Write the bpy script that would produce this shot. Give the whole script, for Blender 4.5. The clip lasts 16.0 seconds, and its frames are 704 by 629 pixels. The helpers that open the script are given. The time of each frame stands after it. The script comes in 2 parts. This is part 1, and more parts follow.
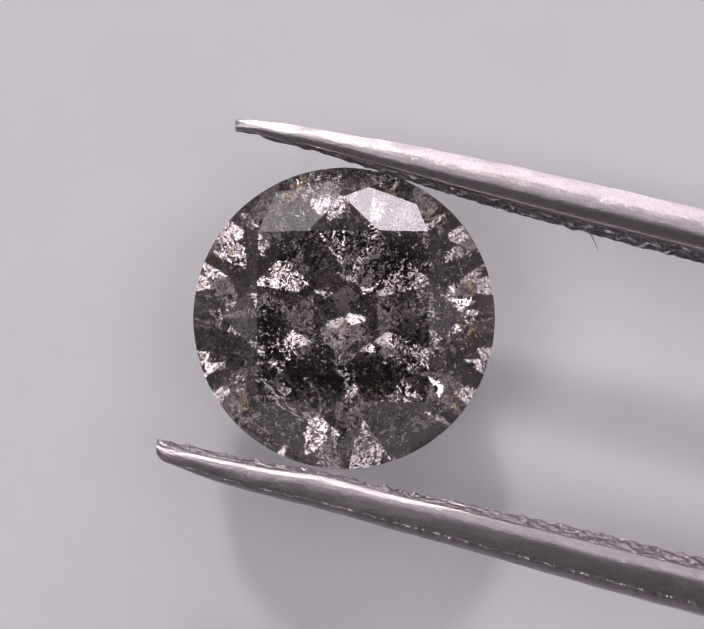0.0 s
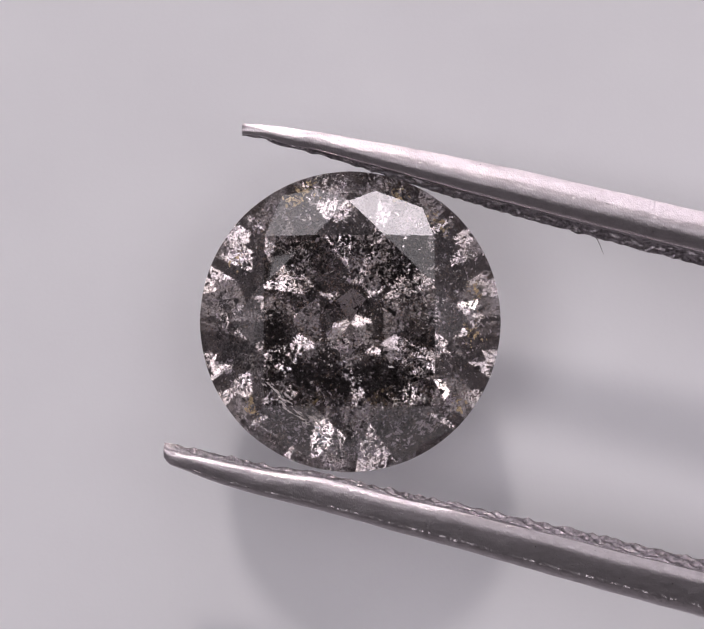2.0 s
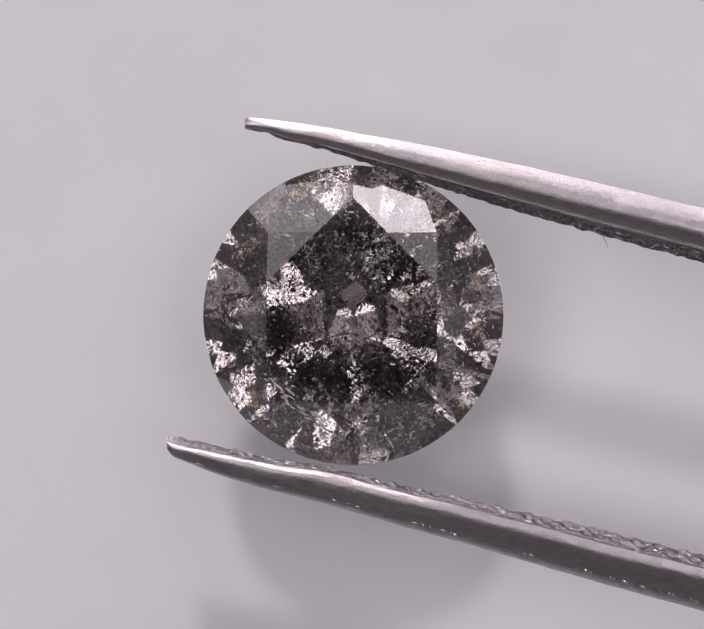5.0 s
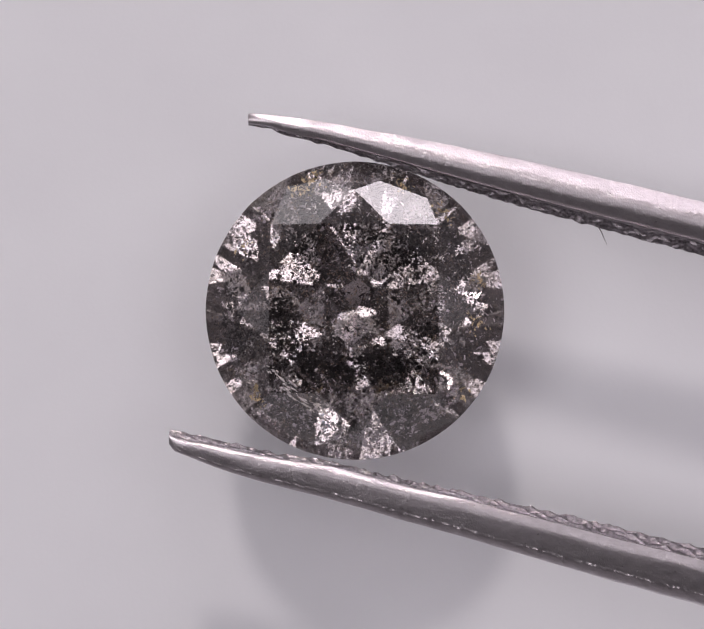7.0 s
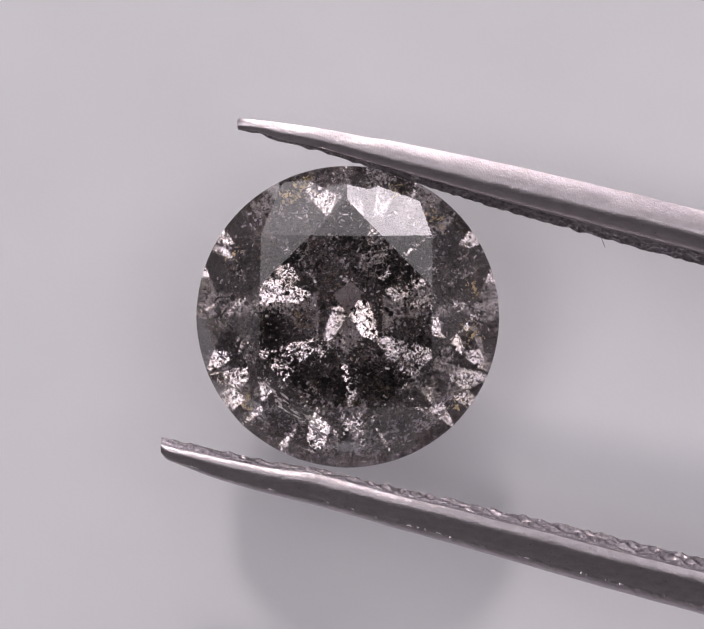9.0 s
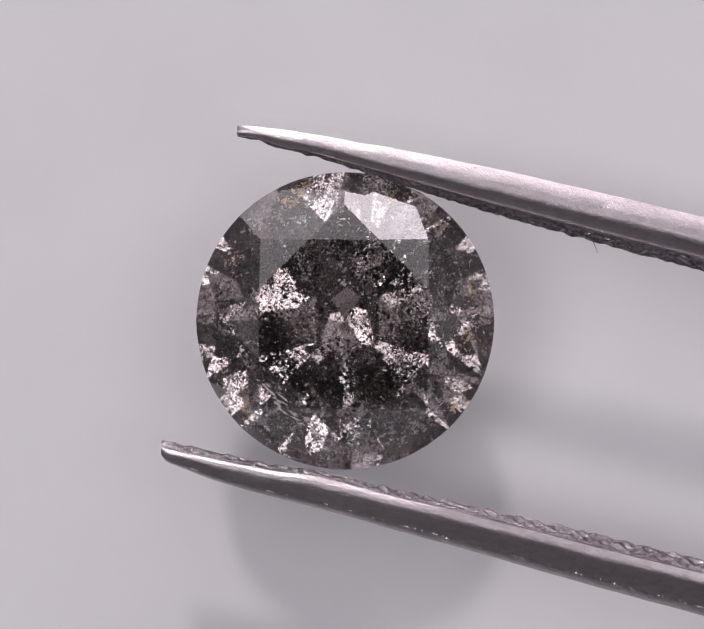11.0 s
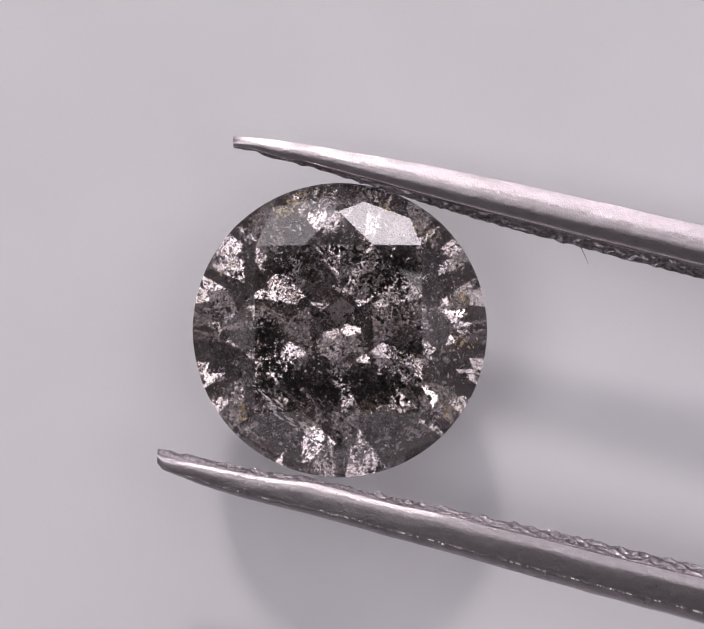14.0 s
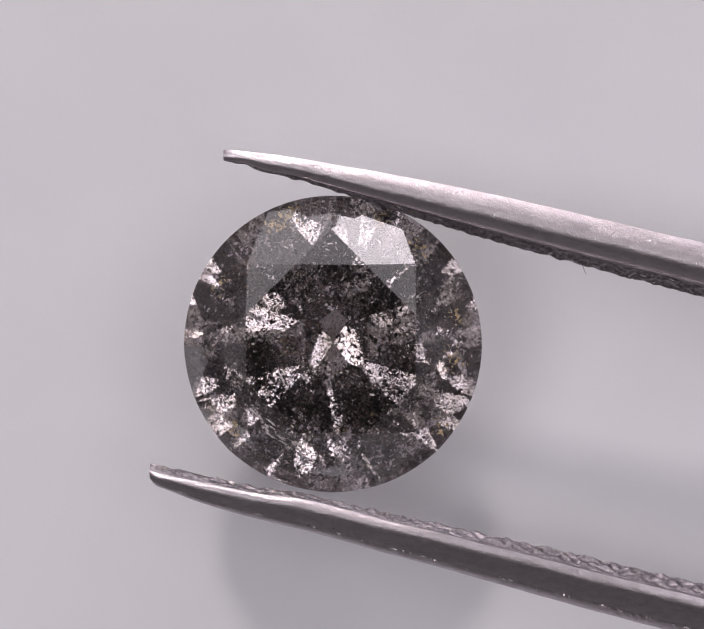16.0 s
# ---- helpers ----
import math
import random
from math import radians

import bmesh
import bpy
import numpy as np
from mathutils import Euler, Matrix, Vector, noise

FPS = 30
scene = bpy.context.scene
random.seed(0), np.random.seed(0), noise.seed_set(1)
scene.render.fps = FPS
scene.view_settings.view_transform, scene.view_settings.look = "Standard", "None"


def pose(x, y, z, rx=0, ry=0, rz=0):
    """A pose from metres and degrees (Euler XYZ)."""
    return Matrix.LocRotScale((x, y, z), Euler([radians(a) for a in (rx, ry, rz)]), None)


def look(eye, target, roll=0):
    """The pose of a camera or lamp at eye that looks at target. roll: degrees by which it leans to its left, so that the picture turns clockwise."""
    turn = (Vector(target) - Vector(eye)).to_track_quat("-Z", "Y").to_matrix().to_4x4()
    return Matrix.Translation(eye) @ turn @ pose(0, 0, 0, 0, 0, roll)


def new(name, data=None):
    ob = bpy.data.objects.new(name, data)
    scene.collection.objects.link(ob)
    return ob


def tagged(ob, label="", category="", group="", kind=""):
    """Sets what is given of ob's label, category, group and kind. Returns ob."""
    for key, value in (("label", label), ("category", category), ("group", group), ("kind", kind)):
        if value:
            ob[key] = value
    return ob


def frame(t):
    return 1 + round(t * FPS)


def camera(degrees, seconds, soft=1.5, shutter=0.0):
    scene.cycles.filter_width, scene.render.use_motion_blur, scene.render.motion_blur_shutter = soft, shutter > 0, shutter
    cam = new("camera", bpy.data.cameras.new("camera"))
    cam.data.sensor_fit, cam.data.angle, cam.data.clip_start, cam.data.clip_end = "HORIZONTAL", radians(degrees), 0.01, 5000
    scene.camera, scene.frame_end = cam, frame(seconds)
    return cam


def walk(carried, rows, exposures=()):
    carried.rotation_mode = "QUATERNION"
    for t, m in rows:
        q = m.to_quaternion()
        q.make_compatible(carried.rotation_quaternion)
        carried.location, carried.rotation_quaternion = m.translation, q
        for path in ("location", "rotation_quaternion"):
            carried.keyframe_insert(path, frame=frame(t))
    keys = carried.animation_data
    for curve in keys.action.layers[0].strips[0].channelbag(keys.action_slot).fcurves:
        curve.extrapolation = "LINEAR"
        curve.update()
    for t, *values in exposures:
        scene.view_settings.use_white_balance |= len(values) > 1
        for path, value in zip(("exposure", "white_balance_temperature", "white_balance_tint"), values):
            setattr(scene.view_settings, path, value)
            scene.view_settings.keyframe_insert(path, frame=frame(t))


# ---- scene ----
U = 1e-5                      # one unit of the plan: a hundredth of a millimetre
LIFT = 325                    # height of the stone's girdle above the paper
FAR = 4033                    # from the girdle's plane up to the lens
CENTRE = (-18.0, -7.5)        # the stone's middle at the start

cam = camera(22.0, 16.0)

# the lens slowly draws back by less than a millimetre: seconds, units
DRIFT = [(0.0, 0), (4.2, 0), (6.3, 30), (8.7, 35), (11.0, 55), (13.0, 85), (16.0, 85)]


def drift(t):
    for (t0, a), (t1, b) in zip(DRIFT, DRIFT[1:]):
        if t <= t1:
            return a + (b - a) * (t - t0) / (t1 - t0)
    return DRIFT[-1][1]


# how the hand-held tweezers sway: seconds, turns in degrees, shifts in units
SWAY = [
    (0, -0.88, 0.56, 0.04, -0.0, 0.0, 0.0),
    (0.5, 4.65, 0.19, -0.16, -8.6, -2.0, 9.7),
    (1, -1.87, 1.18, 0.17, 6.7, -5.8, -4.7),
    (1.5, 3.13, 0.11, -0.10, 13.3, -3.9, 17.9),
    (2, -0.13, 0.45, 0.05, 13.7, -8.1, -13.4),
    (2.5, 1.51, 0.56, -0.08, 20.6, -4.2, 7.2),
    (3, 4.73, 0.29, -0.19, 11.3, -13.2, 16.8),
    (3.5, -0.63, 0.68, -0.07, 19.3, 9.6, -8.9),
    (4, 6.67, -0.63, -0.41, 24.5, 8.1, 3.7),
    (4.2, 3.44, -0.28, -0.28, 21.5, 3.5, -22.8),
    (6.3, 6.08, -0.46, -0.33, 18.7, 6.4, -17.2),
    (6.5, 3.86, -0.19, -0.23, 17.6, -0.4, -34.5),
    (7, -1.06, 0.23, -0.17, 24.2, 17.1, -42.1),
    (7.5, 4.88, -0.28, -0.23, 14.1, 1.1, -35.7),
    (8, -0.57, 0.26, -0.17, 15.9, 5.4, -60.0),
    (8.5, 5.66, -0.21, -0.17, 12.7, -16.6, 16.1),
    (8.7, 6.95, -0.53, -0.26, 10.5, 0.4, 17.0),
    (11, 4.97, -0.06, -0.13, 2.1, -8.7, -51.8),
    (11.5, -0.69, 0.42, -0.07, 3.9, -4.9, -78.4),
    (12, 1.79, 0.33, -0.11, 2.9, -6.7, -76.9),
    (12.5, 3.49, 0.05, -0.06, -4.6, -18.2, -74.0),
    (13, -0.75, 0.51, 0.02, -1.4, -13.3, -105.7),
    (13.5, 5.67, -0.06, -0.02, -15.8, -42.2, -56.3),
    (14, -0.84, 0.38, 0.19, -10.2, -27.2, -99.8),
    (14.5, 4.88, -0.33, -0.00, -9.7, -38.9, -67.8),
    (15, 0.92, 0.31, 0.15, -10.7, -38.0, -94.2),
    (15.5, -0.20, 0.43, 0.09, -14.0, -38.7, -101.9),
    (16, 6.61, -0.42, 0.06, -25.7, -61.3, -50.2),
]
walk(cam, [(row[0], pose(0, 0, (LIFT + FAR + drift(row[0])) * U, 0, 0, 0)) for row in SWAY])


# ---- light ----
def build_light():
    world = bpy.data.worlds.new("world")
    world.use_nodes = True
    world.node_tree.nodes["Background"].inputs["Color"].default_value = (0.9, 0.86, 0.92, 1)
    world.node_tree.nodes["Background"].inputs["Strength"].default_value = 0.0
    scene.world = world

    def area(name, eye, target, size, watts, colour, shape="RECTANGLE", size_y=None):
        data = bpy.data.lights.new(name, "AREA")
        data.shape, data.size, data.energy, data.color = shape, size, watts, colour
        if size_y:
            data.size_y = size_y
        lamp = new(name, data)
        lamp.matrix_world = look(eye, target)
        return lamp

    aim = Vector((-52, 450, 325)).normalized()
    area("work_lamp", aim * 0.24 + Vector((0, 0, 0.003)), (0, 0, 0.003), 0.027, KEY_W, (1.0, 0.91, 0.90), "DISK")
    # unseen fill lamp added on the north side; the wall is closed there
    area("fill_north", (-0.48, 1.44, 0.62), (-0.48, 0, 0.62), 1.3, NORTH_FILL_W, (1.0, 0.93, 0.985), size_y=0.85)
    # weak fill added from the south to lift the lower arm
    area("fill_south", (0, -1.44, 0.5), (0, 0, 0.5), 2.2, SOUTH_FILL_W, (1.0, 0.93, 0.985), size_y=0.7)
    # second, stronger north fill, added for bright facet reflections
    area("fill_north_bright", (0.56, 1.44, 0.68), (0.56, 0, 0.68), 0.6, BRIGHT_FILL_W, (1.0, 0.90, 0.97), size_y=0.8)
    # unseen overhead fills on three sides, added as ambient light
    for name, x, y in (("north", 0, 1), ("east", 1, 0), ("west", -1, 0)):
        spot = (0.96 * x, 0.96 * y)
        area("overhead_fill_" + name, (*spot, 1.88), (*spot, 0), 2.9 if y else 1.0, OVERHEAD_FILL_W * (1.12 if y else 1.35 if x > 0 else 2.3), (1.0, 0.93, 0.985), size_y=1.0 if y else 0.9)


KEY_W, NORTH_FILL_W, BRIGHT_FILL_W, SOUTH_FILL_W, OVERHEAD_FILL_W = 0.186, 3.0, 5.2, 0.6, 5.35
build_light()
scene.view_settings.exposure = 0.0


# ---- materials ----
class Mat:
    """A small wrapper to lay shader nodes."""

    def __init__(self, name):
        self.mat = bpy.data.materials.new(name)
        self.mat.use_nodes = True
        self.tree = self.mat.node_tree
        self.bsdf = self.tree.nodes["Principled BSDF"]
        self.out = self.tree.nodes["Material Output"]
        self.coords = self.add("ShaderNodeTexCoord").outputs["Object"]

    def add(self, kind, **values):
        node = self.tree.nodes.new(kind)
        for key, value in values.items():
            node.inputs[key.replace("_", " ")].default_value = value
        return node

    def link(self, a, b):
        self.tree.links.new(a, b)

    def noise(self, scale, detail=4.0, rough=0.55, stretch=None):
        node = self.add("ShaderNodeTexNoise", Scale=scale, Detail=detail, Roughness=rough)
        source = self.coords
        if stretch:
            mapping = self.add("ShaderNodeMapping")
            mapping.inputs["Scale"].default_value = stretch
            mapping.inputs["Rotation"].default_value = (0, 0, radians(13))
            self.link(source, mapping.inputs["Vector"])
            source = mapping.outputs["Vector"]
        self.link(source, node.inputs["Vector"])
        return node.outputs["Fac"]

    def ramp(self, fac, stops):
        node = self.add("ShaderNodeValToRGB")
        ramp = node.color_ramp
        while len(ramp.elements) < len(stops):
            ramp.elements.new(0.5)
        for element, (place, value) in zip(ramp.elements, stops):
            element.position = place
            element.color = (value, value, value, 1) if isinstance(value, (int, float)) else (*value, 1)
        self.link(fac, node.inputs["Fac"])
        return node.outputs["Color"]

    def bump(self, height, strength, distance):
        node = self.add("ShaderNodeBump", Strength=strength, Distance=distance)
        self.link(height, node.inputs["Height"])
        self.link(node.outputs["Normal"], self.bsdf.inputs["Normal"])

    def base(self, colour):
        if isinstance(colour, tuple):
            self.bsdf.inputs["Base Color"].default_value = (*colour, 1)
        else:
            self.link(colour, self.bsdf.inputs["Base Color"])


def paper_material():
    m = Mat("paper")
    m.base(m.ramp(m.noise(260, 3), [(0.3, (0.695, 0.699, 0.727)), (0.7, (0.723, 0.730, 0.755))]))
    m.bsdf.inputs["Roughness"].default_value = 0.85
    m.bsdf.inputs["Specular IOR Level"].default_value = 0.2
    m.bump(m.noise(9000, 3), 0.12, 2e-5)
    return m.mat


def plain_material(name, colour, rough=0.8, scale=20):
    m = Mat(name)
    dark = tuple(c * 0.92 for c in colour)
    m.base(m.ramp(m.noise(scale), [(0.35, dark), (0.65, colour)]))
    m.bsdf.inputs["Roughness"].default_value = rough
    return m.mat


def steel_material():
    m = Mat("brushed_steel")
    m.base(m.ramp(m.noise(9000, 5, 0.7, (0.4, 1, 1)), [(0.32, (0.42, 0.388, 0.405)), (0.62, (0.53, 0.495, 0.516))]))
    m.bsdf.inputs["Metallic"].default_value = 1.0
    m.link(m.ramp(m.noise(14000, 4, 0.7), [(0.3, 0.27), (0.7, 0.41)]), m.bsdf.inputs["Roughness"])
    m.bump(m.noise(30000, 1.5, 0.55, (1.0, 0.6, 1)), 0.6, 1.15e-5)
    return m.mat


def worn_steel_material():
    m = Mat("knurled_steel")
    m.base(m.ramp(m.noise(12000, 5, 0.7), [(0.32, (0.11, 0.10, 0.108)), (0.66, (0.42, 0.385, 0.41))]))
    m.bsdf.inputs["Metallic"].default_value = 1.0
    m.bsdf.inputs["Roughness"].default_value = 0.28
    m.bump(m.noise(26000, 5, 0.7), 0.6, 1.6e-5)
    return m.mat


def stone_material(name, rough, milk, dark, pale):
    """Crystal with milky clouds in it: milk is the cloudiest share, dark and pale its tints."""
    m = Mat(name)
    m.base(m.ramp(m.noise(1700, 3), [(0.38, dark), (0.6, pale)]))
    m.link(m.ramp(m.noise(2600, 9, 0.72), [(0.36, 1.0 - 0.25 * milk), (0.68, 1.0 - milk)]), m.bsdf.inputs["Transmission Weight"])
    m.bsdf.inputs["IOR"].default_value = 2.417
    m.bsdf.inputs["Roughness"].default_value = rough
    return m.mat


def speck_material(name, colour, rough, metal=0.0):
    m = Mat(name)
    m.base(colour)
    m.bsdf.inputs["Roughness"].default_value = rough
    m.bsdf.inputs["Metallic"].default_value = metal
    m.bsdf.inputs["Specular IOR Level"].default_value = 0.1
    return m.mat


PAPER = paper_material()
STEEL = steel_material()
KNURLED = worn_steel_material()
STONE = stone_material("grey_diamond", 0.02, 0.002, (0.50, 0.44, 0.415), (0.64, 0.58, 0.61))
HAZY = stone_material("hazy_diamond", 0.035, 0.16, (0.31, 0.27, 0.26), (0.46, 0.42, 0.45))
BLACK = speck_material("black_inclusion", (0.012, 0.011, 0.011), 0.5)
WHITE = speck_material("white_flake", (0.93, 0.91, 0.9), 0.3, 0.0)
GREY = speck_material("grey_cloud", (0.31, 0.285, 0.30), 0.6)
BROWN = speck_material("brown_cloud", (0.29, 0.22, 0.17), 0.6)
VEIL = speck_material("milky_veil", (0.62, 0.58, 0.635), 0.5)
AMBER = speck_material("amber_stain", (0.95, 0.80, 0.50), 0.32, 0.0)
BLUE_FLASH = speck_material("painted_blue_flash", (0.72, 0.82, 0.95), 0.25)
FROSTED = plain_material("unpolished_girdle", (0.07, 0.062, 0.065), 0.6, 4000)
TABLE = plain_material("desk_top", (0.42, 0.38, 0.36), 0.5)
WALL = plain_material("wall_paint", (0.28, 0.265, 0.275), 0.9, 3)
CEILING = plain_material("dark_ceiling", (0.03, 0.028, 0.03), 0.9, 3)
FIBRE = speck_material("dust_fibre", (0.10, 0.08, 0.09), 0.6)


# ---- building helpers ----
def mesh_from(name, verts, faces, material, smooth=False, scale=U):
    data = bpy.data.meshes.new(name)
    data.from_pydata([tuple(c * scale for c in v) for v in verts], [], faces)
    bm = bmesh.new()
    bm.from_mesh(data)
    bmesh.ops.recalc_face_normals(bm, faces=bm.faces)
    bm.to_mesh(data)
    bm.free()
    data.polygons.foreach_set("use_smooth", [smooth] * len(data.polygons))
    data.materials.append(material)
    return data


def part(name, data, parent, label=""):
    ob = new(name, data)
    ob.parent = parent
    return tagged(ob, label)


def box(x0, y0, z0, x1, y1, z1):
    verts = [(x, y, z) for x in (x0, x1) for y in (y0, y1) for z in (z0, z1)]
    faces = [(0, 1, 3, 2), (4, 6, 7, 5), (0, 4, 5, 1), (2, 3, 7, 6), (0, 2, 6, 4), (1, 5, 7, 3)]
    return verts, faces


def slab(name, bounds, material, label, category):
    verts, faces = box(*bounds)
    return tagged(new(name, mesh_from(name, verts, faces, material, scale=1)), label, category, kind="structure")


# ---- the unseen room added round the desk ----
def build_room():
    r, top, low = 1.5, 1.9, -0.75
    slab("floor", (-r, -r, low - 0.05, r, r, low), WALL, "plain grey floor of the workroom", "floor")
    # ceiling kept near black so that the table facet mirrors darkness
    slab("ceiling", (-r, -r, top, r, r, top + 0.05), CEILING, "unseen near-black ceiling that keeps the stone's reflections dark", "ceiling")
    slab("wall_north", (-r, r, low, r, r + 0.1, top), WALL, "plain mid-grey painted wall", "wall")
    slab("wall_south", (-r, -r - 0.1, low, r, -r, top), WALL, "plain mid-grey painted wall", "wall")
    slab("wall_east", (r, -r, low, r + 0.1, r, top), WALL, "plain mid-grey painted wall", "wall")
    slab("wall_west", (-r - 0.1, -r, low, -r, r, top), WALL, "plain mid-grey painted wall", "wall")
    verts, faces = box(-0.5, -0.35, -0.04, 0.5, 0.45, -0.0003)
    desk = tagged(new("desk", None), "brown wooden desk under the paper", "desk")
    part("desk_top", mesh_from("desk_top", verts, faces, TABLE, scale=1), desk)
    for x in (-0.46, 0.46):
        for y in (-0.31, 0.41):
            verts, faces = box(x - 0.025, y - 0.025, low, x + 0.025, y + 0.025, -0.04)
            part("leg", mesh_from("leg", verts, faces, TABLE, scale=1), desk)


def build_paper():
    """A sheet of matt paper, very slightly uneven."""
    n, half_x, half_y = 60, 0.1485, 0.105
    verts, faces = [], []
    for j in range(n + 1):
        for i in range(n + 1):
            x, y = (2 * i / n - 1) * half_x, (2 * j / n - 1) * half_y
            verts.append((x, y, 0.00006 * noise.noise((x * 30, y * 30, 0)) - 0.0001))
    for j in range(n):
        for i in range(n):
            a = j * (n + 1) + i
            faces.append((a, a + 1, a + n + 2, a + n + 1))
    sheet = new("paper_sheet", mesh_from("paper_sheet", verts, faces, PAPER, True, 1))
    tagged(sheet, "matt pale lilac-grey paper sheet under the stone", "paper", kind="structure")


# ---- the stone ----
RADIUS, TABLE_IN, CROWN, GIRDLE, DEPTH = 336.0, 187.0, 92.0, 16.0, 292.0
PAVILION, TIP, TIP_R = 41.0, (30.0, 21.5), 68.0      # slopes of the pavilion and of its blunt tip


def polar(radius, azimuth, z):
    return Vector((radius * math.cos(radians(azimuth)), radius * math.sin(radians(azimuth)), z))


def facets(name, faces, material):
    """Some of the stone's facets as a mesh, all facing out."""
    verts, lists, place = [], [], {}
    for face in faces:
        row = []
        for v in face.verts:
            if v.index not in place:
                place[v.index] = len(verts)
                verts.append(tuple(v.co * U))
            row.append(place[v.index])
        lists.append(row)
    data = bpy.data.meshes.new(name)
    data.from_pydata(verts, [], lists)
    data.materials.append(material)
    return data


def cut_stone(cuts):
    """Grind flat facets into a round blank, one plane after another, as a cutter does."""
    bm = bmesh.new()
    n = 96
    low, high = ([bm.verts.new(polar(RADIUS, 360 * k / n, z)) for k in range(n)] for z in (-DEPTH - 40, CROWN + 40))
    bm.faces.new(high)
    bm.faces.new(list(reversed(low)))
    for k in range(n):
        j = (k + 1) % n
        bm.faces.new((low[k], low[j], high[j], high[k]))
    for point, normal in cuts:
        done = bmesh.ops.bisect_plane(bm, geom=bm.verts[:] + bm.edges[:] + bm.faces[:], dist=1e-4, plane_co=point, plane_no=normal, clear_outer=True)
        edges = [e for e in done["geom_cut"] if isinstance(e, bmesh.types.BMEdge) and e.is_valid]
        if edges:
            bmesh.ops.contextual_create(bm, geom=edges)
    bmesh.ops.recalc_face_normals(bm, faces=bm.faces[:])
    bm.verts.index_update()
    bm.normal_update()
    return bm


def build_stone():
    """A round brilliant: table, eight stars, eight kites, sixteen upper halves, girdle, pavilion."""
    corner = TABLE_IN / math.cos(radians(22.5))
    fall = CROWN / (RADIUS - corner)
    slope = math.tan(radians(PAVILION))
    star_r = TABLE_IN * math.sqrt(2)
    star_z = CROWN - (star_r * math.cos(radians(22.5)) - corner) * fall
    lower_r = RADIUS * 0.27
    hand = random.Random(3)
    cuts = []

    def cut(a, b, c, wobble=0.25):
        normal = (b - a).cross(c - a).normalized()
        if normal.dot(a + b + c - Vector((0, 0, -120))) < 0:
            normal = -normal
        normal += Vector([radians(hand.uniform(-wobble, wobble)) for _ in range(3)])
        cuts.append((a, normal.normalized()))

    cut(polar(100, 0, CROWN), polar(100, 120, CROWN), polar(100, 240, CROWN), 0)
    for k in range(8):
        star, main = 45 * k, 45 * k + 22.5
        cut(polar(corner, main, CROWN), polar(RADIUS, main, 0), polar(corner, main, CROWN) + polar(9, main + 90, 0), 0.12)
        cut(polar(TABLE_IN, star, CROWN), polar(star_r, star, star_z), polar(TABLE_IN, star, CROWN) + polar(9, star + 90, 0), 0.12)
        for side in (-1, 1):
            cut(polar(star_r, star, star_z), polar(RADIUS, star, 4), polar(RADIUS, star + 22.5 * side, 2), 0.1)
    keel = -GIRDLE - slope * RADIUS
    for k in range(8):
        star, main = 45 * k, 45 * k + 22.5
        cut(polar(RADIUS, main, -GIRDLE), polar(0, 0, keel), polar(RADIUS, main, -GIRDLE) + polar(9, main + 90, 0), 0.5)
        joint = polar(lower_r, star, keel + lower_r * math.cos(radians(22.5)) * slope)
        for side in (-1, 1):
            cut(joint, polar(RADIUS, star, -GIRDLE - 4), polar(RADIUS, star + 22.5 * side, -GIRDLE - 2), 0.4)
    # four small facets meet in the blunt tip
    apex = keel + TIP_R * (slope - math.tan(radians(TIP[1])))
    for azimuth in (0, 90, 180, 270):
        tip = math.tan(radians(TIP[azimuth // 90 % 2]))
        near = polar(TIP_R, azimuth, apex + TIP_R * tip)
        cut(near, near + polar(9, azimuth + 90, 0), Vector((0, 0, apex)), 0.8)
    bm = cut_stone(cuts)
    stone = tagged(new("diamond"), "round brilliant grey salt-and-pepper diamond gripped in tweezers", "gemstone")
    tilt = pose(0, 0, 0, *STONE_TILT)
    top = part("crown", facets("crown", [f for f in bm.faces if f.normal.z > 0.1], STONE), stone, "clear grey faceted crown with a flat table")
    top.visible_shadow = False                           # lets the lamps' light in, as a pane does
    part("girdle", facets("girdle", [f for f in bm.faces if abs(f.normal.z) <= 0.1], FROSTED), stone, "dark unpolished girdle band")
    part("pavilion", facets("pavilion", [f for f in bm.faces if f.normal.z < -0.1], HAZY), stone, "clear grey faceted pavilion below the girdle")
    bm.free()
    rnd = random.Random(7)

    def inside(x, y, z, keep=0.93):
        r = math.hypot(x, y)
        if r > RADIUS * keep:
            return False
        if z >= 0:
            return z < (CROWN - 4) and z < (RADIUS * keep - r) * fall * 0.9
        return -z < (RADIUS * keep - r) * slope * 0.95

    def shard(verts, faces, at, size, flat, long):
        turn = Euler([rnd.uniform(0, 6.28) for _ in range(3)]).to_matrix()
        base = len(verts)
        for v in ((1, 0, -0.3), (-0.5, 0.87, -0.3), (-0.5, -0.87, -0.3), (0, 0, 0.8), (0.1, 0.1, -0.9)):
            q = turn @ Vector((v[0] * size * long * rnd.uniform(0.6, 1.3), v[1] * size * rnd.uniform(0.6, 1.3), v[2] * size * flat))
            verts.append((at[0] + q.x, at[1] + q.y, at[2] + q.z))
        for a, b, c in ((0, 1, 3), (1, 2, 3), (2, 0, 3), (1, 0, 4), (2, 1, 4), (0, 2, 4)):
            faces.append((base + a, base + b, base + c))

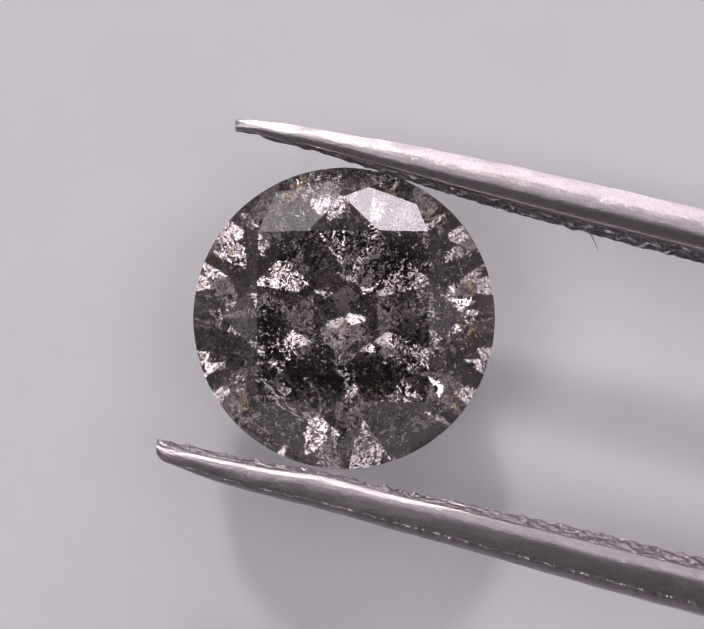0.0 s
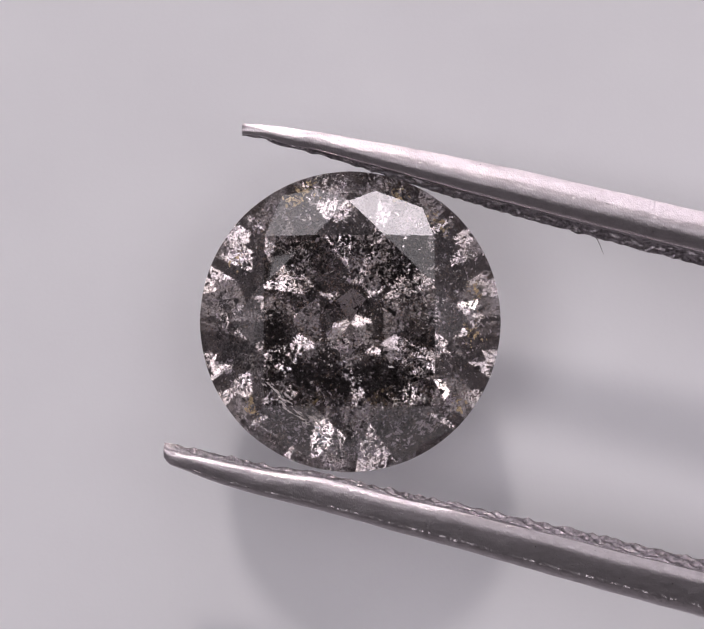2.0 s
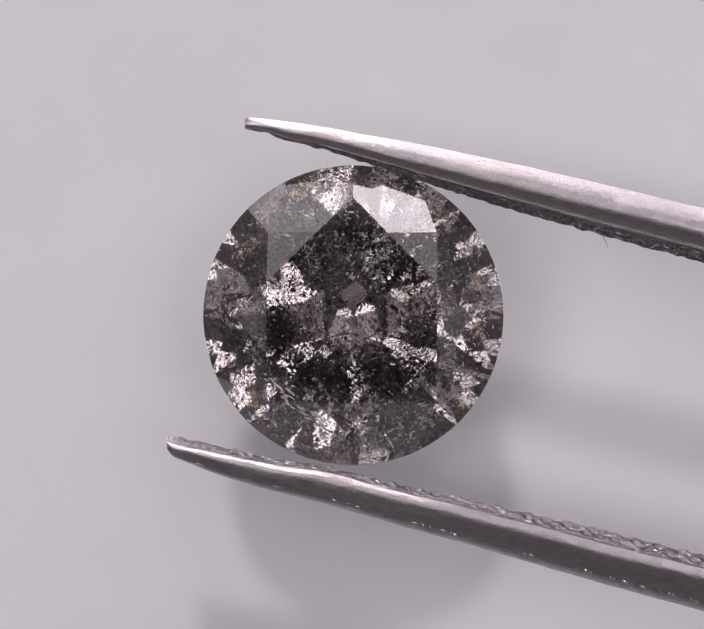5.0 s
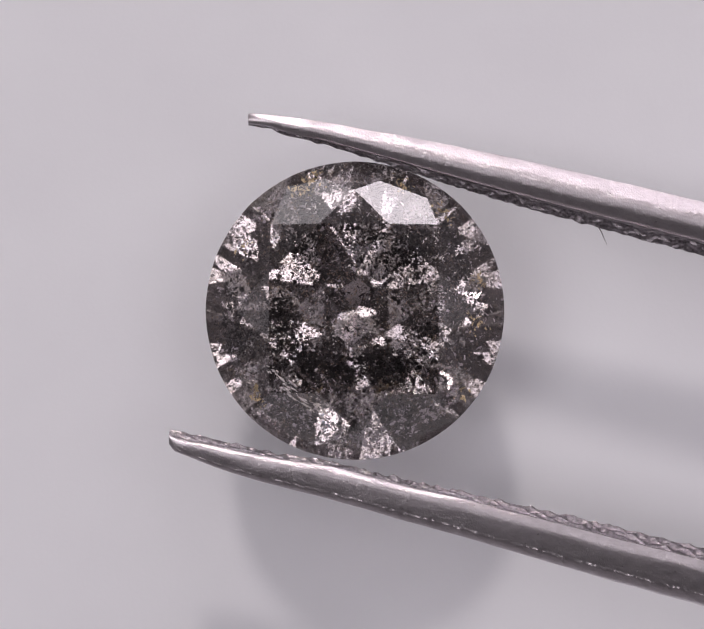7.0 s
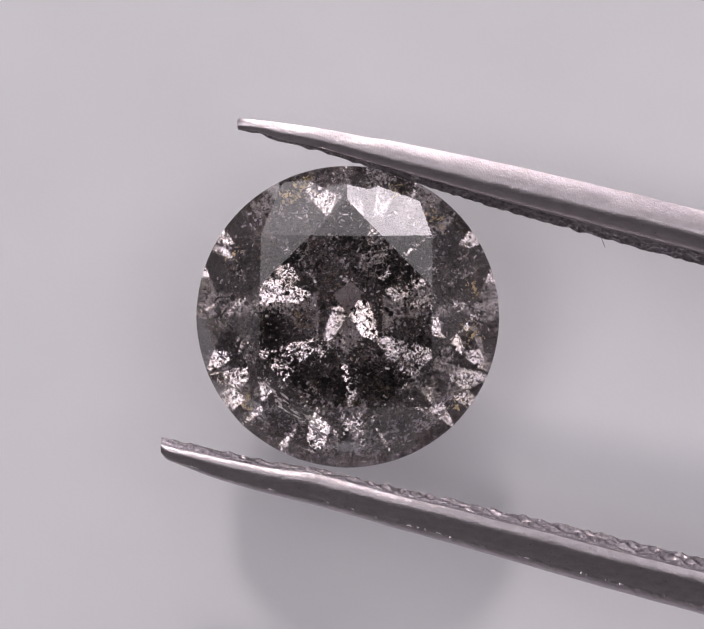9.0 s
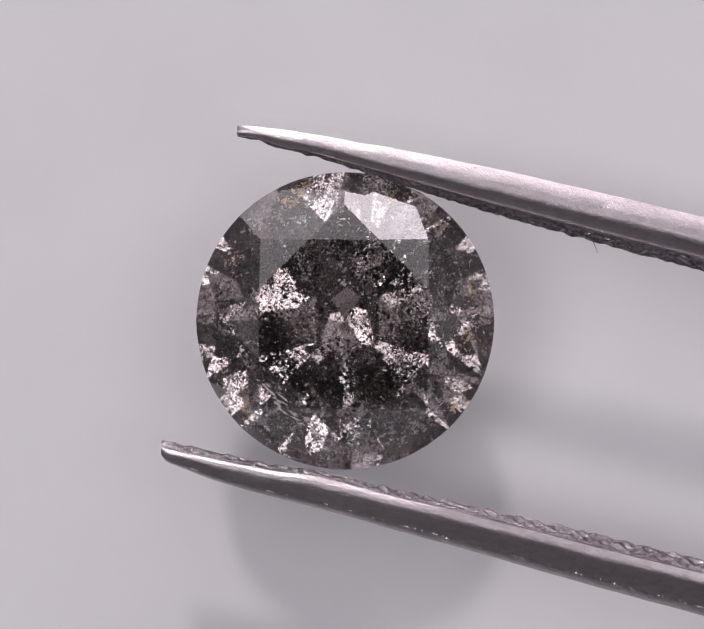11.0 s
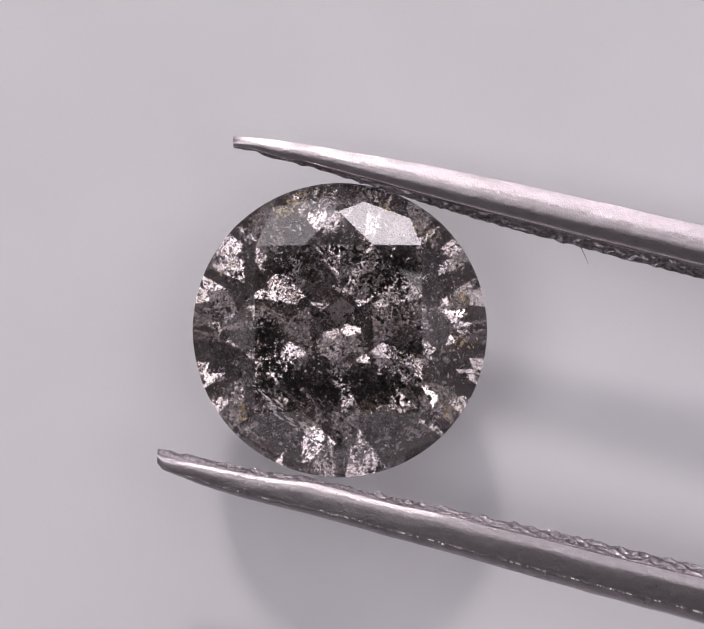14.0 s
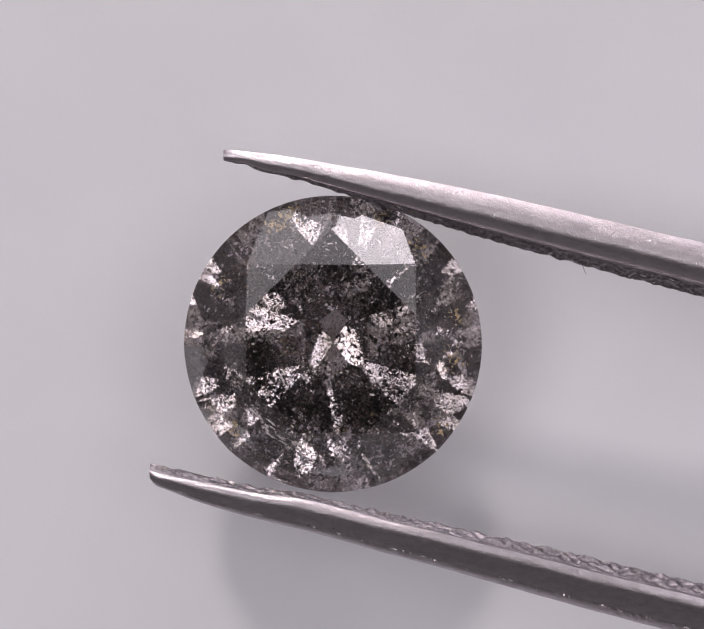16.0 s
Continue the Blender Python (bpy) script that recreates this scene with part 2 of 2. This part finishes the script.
    def flake(verts, faces, at, size, flat, long):
        """A thin torn sheet with an uneven outline."""
        turn = Euler([rnd.uniform(0, 6.28) for _ in range(3)]).to_matrix()
        base, n = len(verts), rnd.randint(5, 8)
        for side in (-1, 1):
            for i in range(n):
                a = 2 * math.pi * i / n
                r = size * rnd.uniform(0.35, 1.25)
                q = turn @ Vector((r * long * math.cos(a), r * math.sin(a), side * size * flat + size * 0.12 * rnd.uniform(-1, 1)))
                verts.append((at[0] + q.x, at[1] + q.y, at[2] + q.z))
        faces.append(tuple(base + i for i in range(n)))
        faces.append(tuple(base + n + i for i in reversed(range(n))))
        for i in range(n):
            k = (i + 1) % n
            faces.append((base + i, base + n + i, base + n + k, base + k))

    def scatter(count, sizes, flat, long, rule, floor=-DEPTH, shape=shard, roof=CROWN, margin=0.93, boost=1.0):
        v, f, made = [], [], 0
        while made < count:
            x, y = rnd.uniform(-RADIUS, RADIUS), rnd.uniform(-RADIUS, RADIUS)
            z = rnd.uniform(floor, roof)
            if inside(x, y, z, margin) and rule(x, y, z) > rnd.random():
                shape(v, f, (x, y, z), rnd.uniform(*sizes) * (boost if rnd.random() < 0.10 else 1), flat, rnd.uniform(*long))
                made += 1
        return v, f

    # where the black pepper gathers: x, y, half widths, turn, strength
    nests = [(-160, -45, 32, 75, 10, 1.0), (-105, -112, 62, 26, -28, 1.0), (85, -128, 80, 38, 5, 0.9), (-15, -140, 70, 22, 0, 0.8),
             (-250, -75, 52, 38, -35, 1.0), (-262, 20, 26, 70, 5, 0.55), (-120, 140, 60, 38, 10, 0.6), (120, 125, 55, 50, -30, 0.75),
             (215, 150, 40, 75, 30, 0.8), (20, 165, 90, 22, 0, 0.55), (150, -75, 45, 50, 0, 0.45), (-215, 120, 45, 40, 40, 0.6),
             (250, -100, 30, 60, -20, 0.3), (100, -215, 60, 30, 15, 0.5), (-170, -190, 60, 30, -40, 0.5), (60, 285, 90, 26, -10, 0.6),
             (10, -262, 150, 40, 0, 0.4)]

    def clouds(x, y, z):
        n = noise.noise((x / 95 + 3, y / 95, z / 95)) + 0.5 * noise.noise((x / 40, y / 40 + 9, z / 40))
        ragged = 0.5 * noise.noise((x / 30 + 7, y / 30, 3)) + 0.35 * noise.noise((x / 12, y / 12 + 5, 8))
        here = BARE + 0.25 * max(0, n)
        for cx, cy, wide, high, turn, strong in nests:
            c, d = math.cos(radians(turn)), math.sin(radians(turn))
            u, w = ((x - cx) * c + (y - cy) * d) / wide, (-(x - cx) * d + (y - cy) * c) / high
            here = max(here, strong * min(1, max(0, 1.35 - math.hypot(u, w) + 1.3 * ragged)))
        return min(1.0, here)

    for name, count, sizes, floor in (("shallow_inclusions", SHALLOW, (0.7, 2.9), 12), ("deep_inclusions", DEEP, (1.5, 4.5), -DEPTH)):
        v, f = scatter(count, sizes, 0.5, (0.8, 2.2), clouds, floor, margin=0.98, boost=2.0)
        tagged(part(name, mesh_from(name, v, f, BLACK), stone, "black pepper-like specks inside the crystal"), kind="stuff")

    def pepper(x, y, z):
        n = noise.noise((x / 55 + 31, y / 55, z / 55)) + 0.6 * noise.noise((x / 17, y / 17 + 12, z / 17))
        return max(0.04, min(1.0, 0.22 + 1.3 * n))

    v, f = scatter(FINE, (0.6, 1.9), 0.6, (0.8, 2.6), pepper, -25, margin=0.985)
    tagged(part("fine_pepper", mesh_from("fine_pepper", v, f, BLACK), stone, "finest black dust inside the crystal"), kind="stuff")

    v, f = scatter(DARKS, (2.5, 7.0), 0.05, (0.8, 2.4), clouds, 0, flake)
    tagged(part("dark_feathers", mesh_from("dark_feathers", v, f, BLACK), stone, "torn black feathers inside the crystal"), kind="stuff")

    def veils(x, y, z):
        n = noise.noise((x / 70 + 20, y / 70, z / 70 + 5))
        # extra white flakes east and north imitate sparkle by colour
        here = 1.6 * n + (0.7 if x > 150 and abs(y) < 130 or y > 195 else 0)
        return max(0.03, min(1.0, here))

    def dust(x, y, z):
        n = noise.noise((x / 60 - 8, y / 60, z / 60 + 2))
        return max(0.05, min(1.0, 0.2 + 1.2 * n)) * (0.8 if math.hypot(x, y) < 170 else 1.0)

    def rim(x, y, z):
        r = math.hypot(x, y)
        here = 0.06 + 0.25 * min(1, max(0, (r - 200) / 80)) + 0.8 * min(1, max(0, (-150 - y) / 50))
        return here * max(0.1, min(1, 0.5 + 1.6 * noise.noise((x / 60, y / 60 + 30, z / 60))))

    v, f = scatter(SHEETS, (1.2, 4.6), 0.06, (0.8, 2.6), rim, -60, flake, 30, 0.95)
    tagged(part("milky_veils", mesh_from("milky_veils", v, f, VEIL), stone, "thin milky lilac-grey veils inside the crystal"), kind="stuff")
    for name, count, material, label in (("grey_clouds", GREYS, GREY, "fine grey dust inside the crystal"), ("brown_clouds", BROWNS, BROWN, "fine brownish dust inside the crystal")):
        v, f = scatter(count, (0.8, 2.6), 0.6, (0.8, 2.4), dust, roof=50, margin=0.97)
        tagged(part(name, mesh_from(name, v, f, material), stone, label), kind="stuff")
    v, f = scatter(WHITES, (0.7, 2.8), 0.06, (0.8, 3.2), veils, 10, shape=flake)
    tagged(part("feathers", mesh_from("feathers", v, f, WHITE), stone, "small white feathers inside the crystal, some standing in for sparkle"), kind="stuff")
    # the bruted girdle: dark grains all round
    v, f = [], []
    for i in range(2200):
        a, r = rnd.uniform(0, 2 * math.pi), RADIUS * rnd.uniform(0.95, 0.992)
        if 0.35 + 1.3 * noise.noise((3 * math.cos(a), 3 * math.sin(a), 4)) > rnd.random():
            shard(v, f, (r * math.cos(a), r * math.sin(a), rnd.uniform(-13, -1)), rnd.uniform(1.0, 3.0), 0.5, rnd.uniform(0.8, 2.0))
    # more black grains at the top, painting in the dark reflected band
    for i in range(900):
        a, h = radians(rnd.gauss(88, 22)), rnd.random()
        r = RADIUS * (0.975 - 0.12 * h)
        shard(v, f, (r * math.cos(a), r * math.sin(a), rnd.uniform(-10, 2 + 20 * h)), rnd.uniform(0.8, 3.2), 0.5, rnd.uniform(0.8, 2.4))
    tagged(part("girdle_grains", mesh_from("girdle_grains", v, f, BLACK), stone, "dark grains along the unpolished girdle, denser at the top for a dark reflection"), kind="stuff")
    # a healed crack: bright slivers in a bent row under the crown
    v, f = [], []
    for i in range(46):
        h = rnd.random()
        at = Vector((-185 + 150 * h, -125 - 120 * h ** 0.8 + rnd.gauss(0, 9), 50 - 14 * h + rnd.uniform(-6, 6)))
        way = Vector((math.cos(radians(-35 + rnd.gauss(0, 12))), math.sin(radians(-35 + rnd.gauss(0, 12))), rnd.uniform(-0.2, 0.2)))
        side, reach = Vector((-way.y, way.x, 0)), rnd.uniform(4, 15)
        base = len(v)
        for p in (at - way * reach, at + side * rnd.uniform(1.0, 3.2), at + way * reach, at - side * rnd.uniform(1.0, 3.2), at + Vector((0, 0, 1.2)), at - Vector((0, 0, 1.2))):
            v.append(tuple(p))
        for a, b, c in ((0, 1, 4), (1, 2, 4), (2, 3, 4), (3, 0, 4), (1, 0, 5), (2, 1, 5), (3, 2, 5), (0, 3, 5)):
            f.append((base + a, base + b, base + c))
    tagged(part("crack", mesh_from("crack", v, f, WHITE), stone, "row of bright white slivers along a healed crack"), kind="stuff")
    # pale blue flakes where the crack runs out: a dispersed flash put in as colour
    v, f = [], []
    for i in range(12):
        flake(v, f, (-62 + rnd.gauss(0, 5), -226 - 3.2 * i + rnd.gauss(0, 4), 34 - 1.2 * i), rnd.uniform(1.5, 4.5), 0.08, rnd.uniform(1.2, 2.4))
    tagged(part("painted_crack_glint", mesh_from("painted_crack_glint", v, f, BLUE_FLASH), stone, "pale blue flakes standing in for a flash of light at the crack"), kind="stuff")
    # amber stains near the girdle; the one at (-205, -190) paints a yellow flash
    v, f = [], []
    for x, y, count in ((-118, 258, 12), (-95, 290, 6), (105, 278, 7), (190, 205, 5), (-205, -190, 6), (232, -180, 3), (262, 60, 6), (255, -20, 5), (-240, 130, 4)):
        for i in range(6 * count):
            flake(v, f, (x + rnd.gauss(0, 13), y + rnd.gauss(0, 13), rnd.uniform(-10, 14)), rnd.uniform(0.8, 4.6), 0.08, rnd.uniform(0.8, 2.4))
    tagged(part("amber_stains", mesh_from("amber_stains", v, f, AMBER), stone, "small amber stains near the girdle, one standing in for a yellow flash"), kind="stuff")
    for ob in stone.children:
        ob.matrix_basis = tilt
    return stone


STONE_TILT = (-1.5, -1.5, 0)
BARE = 0.05                    # pepper away from the nests
SHALLOW, DEEP, DARKS, GREYS, BROWNS, WHITES, SHEETS, FINE = 13500, 1300, 560, 3200, 2600, 650, 1300, 4500


# ---- the tweezers ----
def along(points, x):
    """A smooth value at x from a few (x, value) points."""
    if x <= points[0][0]:
        return points[0][1]
    for i in range(len(points) - 1):
        (x0, a), (x1, b) = points[i], points[i + 1]
        if x <= x1:
            before = points[i - 1] if i else (2 * x0 - x1, 2 * a - b)
            after = points[i + 2] if i + 2 < len(points) else (2 * x1 - x0, 2 * b - a)
            m0, m1 = (b - before[1]) / (x1 - before[0]), (after[1] - a) / (after[0] - x0)
            h, w = (x - x0) / (x1 - x0), x1 - x0
            return ((2 * h**3 - 3 * h**2 + 1) * a + (h**3 - 2 * h**2 + h) * w * m0
                    + (-2 * h**3 + 3 * h**2) * b + (h**3 - h**2) * w * m1)
    return points[-1][1]


# edges of both arms on the plan, (x, y) from the stone's middle: the gripping edge, the outer edge
LOW_IN = [(-414, -267), (-366, -278), (-316, -288), (-266, -300), (-216, -311), (-166, -322), (-66, -336), (34, -361), (134, -384), (234, -404), (334, -428), (434, -450), (534, -473), (634, -497), (734, -521), (802, -537), (1400, -680), (4000, -1000), (9000, -1050), (13000, -620)]
LOW_OUT = [(-414, -303), (-404, -316), (-396, -321), (-366, -332), (-316, -352), (-266, -369), (-166, -397), (-66, -422), (34, -450), (134, -479), (234, -506), (334, -535), (434, -564), (534, -593), (634, -621), (734, -648), (802, -667), (1400, -835), (4000, -1230), (9000, -1290), (13000, -760)]
TOP_OUT = [(-240, 441), (-234, 443), (-166, 437), (-66, 423), (34, 405), (134, 388), (234, 368), (334, 348), (434, 326), (534, 303), (634, 280), (734, 256), (802, 241), (1400, 115), (4000, 0), (9000, 20), (13000, -400)]
TOP_IN = [(-240, 412), (-191, 404), (-146, 386), (-86, 373), (-6, 349), (84, 320), (194, 284), (304, 250), (434, 213), (544, 183), (634, 159), (734, 133), (802, 114), (1400, -40), (4000, -190), (9000, -160), (13000, -540)]


def build_arm(inner, outer, upper, tweezers):
    """One arm, lofted: a ridged gripping face, a bevel, a flat front, a rounded back."""
    xs, x = [], inner[0][0]
    while x < 900:
        xs.append(x)
        x += 3.0
    while x < 13000:
        xs.append(x)
        x += 20 + (x - 900) * 0.05
    xs.append(13000)
    sign = 1 if upper else -1
    body, pad = [], []
    for x in xs:
        grip, back = along(inner, x), along(outer, x)
        thick = abs(back - grip)
        reach = x - inner[0][0]
        deep = 40 + 22 * min(1, reach / 1300) ** 0.8 + min(x / 60, 60) * (x > 0)
        blunt = 1 - 0.25 * math.exp(-reach / 25)

        def place(y, z):
            z *= blunt if z > 0 else 0.3 * blunt      # the back is flatter
            return (x, y * (1 - z / FAR), z)

        ring_points = []
        near = PAD_UP if upper else PAD_DOWN
        wide = near + (0.0 if upper else 0.25 * math.exp(-reach / 150) + 0.09 * min(1, max(0, x / 600)))
        for u, w, drop in UP_SHAPE if upper else LOW_SHAPE:
            if 0.8 < u < 0.9 and not upper:
                drop += 0.014 * noise.noise((x / 11, 3 + u * 20, 1)) + 0.026 * noise.noise((x / 4.1, 8 + u * 30, 1))
            if u < 0.4 and not upper:
                drop *= 1 - 0.7 * min(1, max(0, (x - 50) / 400))
            u = u * wide / near if u < near else wide + (u - near) * (1 - wide) / (1 - near)
            rough = 0.45 * noise.noise((x / 9, u * 14, w * 9 + sign)) + 0.8 * noise.noise((x / 60, u * 4, sign))
            ring_points.append(place(grip + sign * u * thick + rough, w * deep - drop * thick + rough))
        body.append(ring_points)
        row = []
        period = 84 - 34 * min(1, reach / 600)
        slant = math.hypot(wide * thick, 0.41 * deep)
        for i in range(17):
            h = i / 16
            w = 0.45 + (0.24 if upper else 0.34) * h
            phase, across = reach / period + 0.55 * noise.noise((x / 60, sign, 2)), h * slant / 26 + 0.45 * noise.noise((x / 30, sign, 7))
            ridge = abs(math.sin(math.pi * (phase + across))) * abs(math.sin(math.pi * (phase - across)))
            fade = min(1, reach / 30) * (1 - h ** 8)
            height = fade * (PAD_RISE * (0.55 if upper else 1) * (0.8 + 0.5 * noise.noise((x / 38, w * 9, sign))) * (1 - ridge ** 0.6) + 3.0 * noise.noise((x / 20, w * 6, sign * 5)))
            row.append(place(grip + sign * (wide * thick * h - height + (1.5 + PAD_RISE * (0.6 if upper else 0.25)) * (1 - h ** 4)), w * deep + 0.7 * height))
        pad.append(row)

    def loft(rows, closed):
        verts, faces, n = [p for row in rows for p in row], [], len(rows[0])
        for j in range(len(rows) - 1):
            for i in range(n if closed else n - 1):
                k = (i + 1) % n
                faces.append((j * n + i, j * n + k, (j + 1) * n + k, (j + 1) * n + i))
        if closed:
            faces.append(tuple(range(n)))
            faces.append(tuple(range((len(rows) - 1) * n, len(rows) * n)))
        return verts, faces

    arm = part("arm", mesh_from("arm", *loft(body, True), STEEL, True), tweezers,
               "bright rounded steel arm" if upper else "steel arm with a flat front and worn bevels")
    arm.data.set_sharp_from_angle(angle=radians(32))
    part("grip_pad", mesh_from("grip_pad", *loft([r for r in pad if r[0][0] < 2600], False), KNURLED, True), arm, "knurled gripping face with worn diamond ridges")


# cross sections, from the gripping edge (0) to the outer edge (1) and from far (-1) to near (1)
# (the last number: a fall from the near side, in thicknesses)
LOW_SHAPE = [(0.10, -1.0, 0), (0.09, -0.3, 0), (0.09, 0.3, 0), (0.12, 0.58, 0), (0.135, 0.80, 0), (0.155, 1, 0.093), (0.18, 1, 0.077), (0.21, 1, 0.058), (0.24, 1, 0.041), (0.27, 1, 0.026), (0.30, 1, 0.015), (0.33, 1, 0.008), (0.37, 1, 0.006), (0.43, 1, 0.011), (0.50, 1, 0.022),
             (0.60, 1, 0.042), (0.70, 1, 0.064), (0.78, 1, 0.083), (0.80, 1, 0.090), (0.835, 1, 0.092), (0.87, 1, 0.106), (0.94, 1, 0.142), (1.0, 1, 0.21), (0.99, -0.5, 0), (0.92, -0.9, 0), (0.6, -1.0, 0)]
UP_SHAPE = [(0.14, -1.0, 0), (0.12, -0.3, 0), (0.12, 0.3, 0), (0.22, 0.58, 0), (0.265, 0.82, 0), (0.28, 1, 0.145), (0.34, 1, 0.115), (0.42, 1, 0.082), (0.48, 1, 0.059), (0.53, 1, 0.046), (0.58, 1, 0.040), (0.62, 1, 0.041), (0.66, 1, 0.050), (0.69, 1, 0.062), (0.72, 1, 0.071),
            (0.76, 1, 0.089), (0.82, 1, 0.120), (0.88, 1, 0.154), (0.94, 1, 0.191), (1.0, 1, 0.232), (0.93, 0.3, 0), (0.84, -0.5, 0), (0.7, -0.9, 0), (0.5, -1.0, 0)]
PAD_DOWN, PAD_UP, PAD_RISE = 0.14, 0.27, 5.5


def build_tweezers():
    tweezers = tagged(new("tweezers"), "steel gem tweezers with knurled tips gripping the diamond", "tweezers")
    build_arm(LOW_IN, LOW_OUT, False, tweezers)
    build_arm(TOP_IN, TOP_OUT, True, tweezers)
    verts, faces = box(12800, -790, -38, 13300, -370, 125)
    part("joint", mesh_from("joint", verts, faces, STEEL), tweezers)
    return tweezers


def build_fibre():
    """A short bent dust fibre that clings to the upper arm."""
    verts, faces, n = [], [], 6
    for j in range(9):
        h = j / 8
        x, y = 560 + 10 * h + 6 * h * h, 192 - 40 * h + 6 * math.sin(3 * h)
        radius = 1.5 * (1 - 0.7 * h)
        for i in range(n):
            a = 2 * math.pi * i / n
            verts.append((x + radius * math.cos(a), y, -70 + 10 * h + radius * math.sin(a)))
    for j in range(8):
        for i in range(n):
            k = (i + 1) % n
            faces.append((j * n + i, j * n + k, (j + 1) * n + k, (j + 1) * n + i))
    return tagged(new("dust_fibre", mesh_from("dust_fibre", verts, faces, FIBRE, True)), "thin dark dust fibre clinging to the tweezers", "fibre")


build_room()
build_paper()
diamond = build_stone()
tweezers = build_tweezers()
fibre = build_fibre()


def motions():
    rows = [(t, pose((CENTRE[0] + x) * U, (CENTRE[1] + y) * U, (LIFT + z + drift(t)) * U, rx, ry, rz)) for t, rx, ry, rz, x, y, z in SWAY]
    for thing in (diamond, tweezers, fibre):
        walk(thing, rows)


motions()
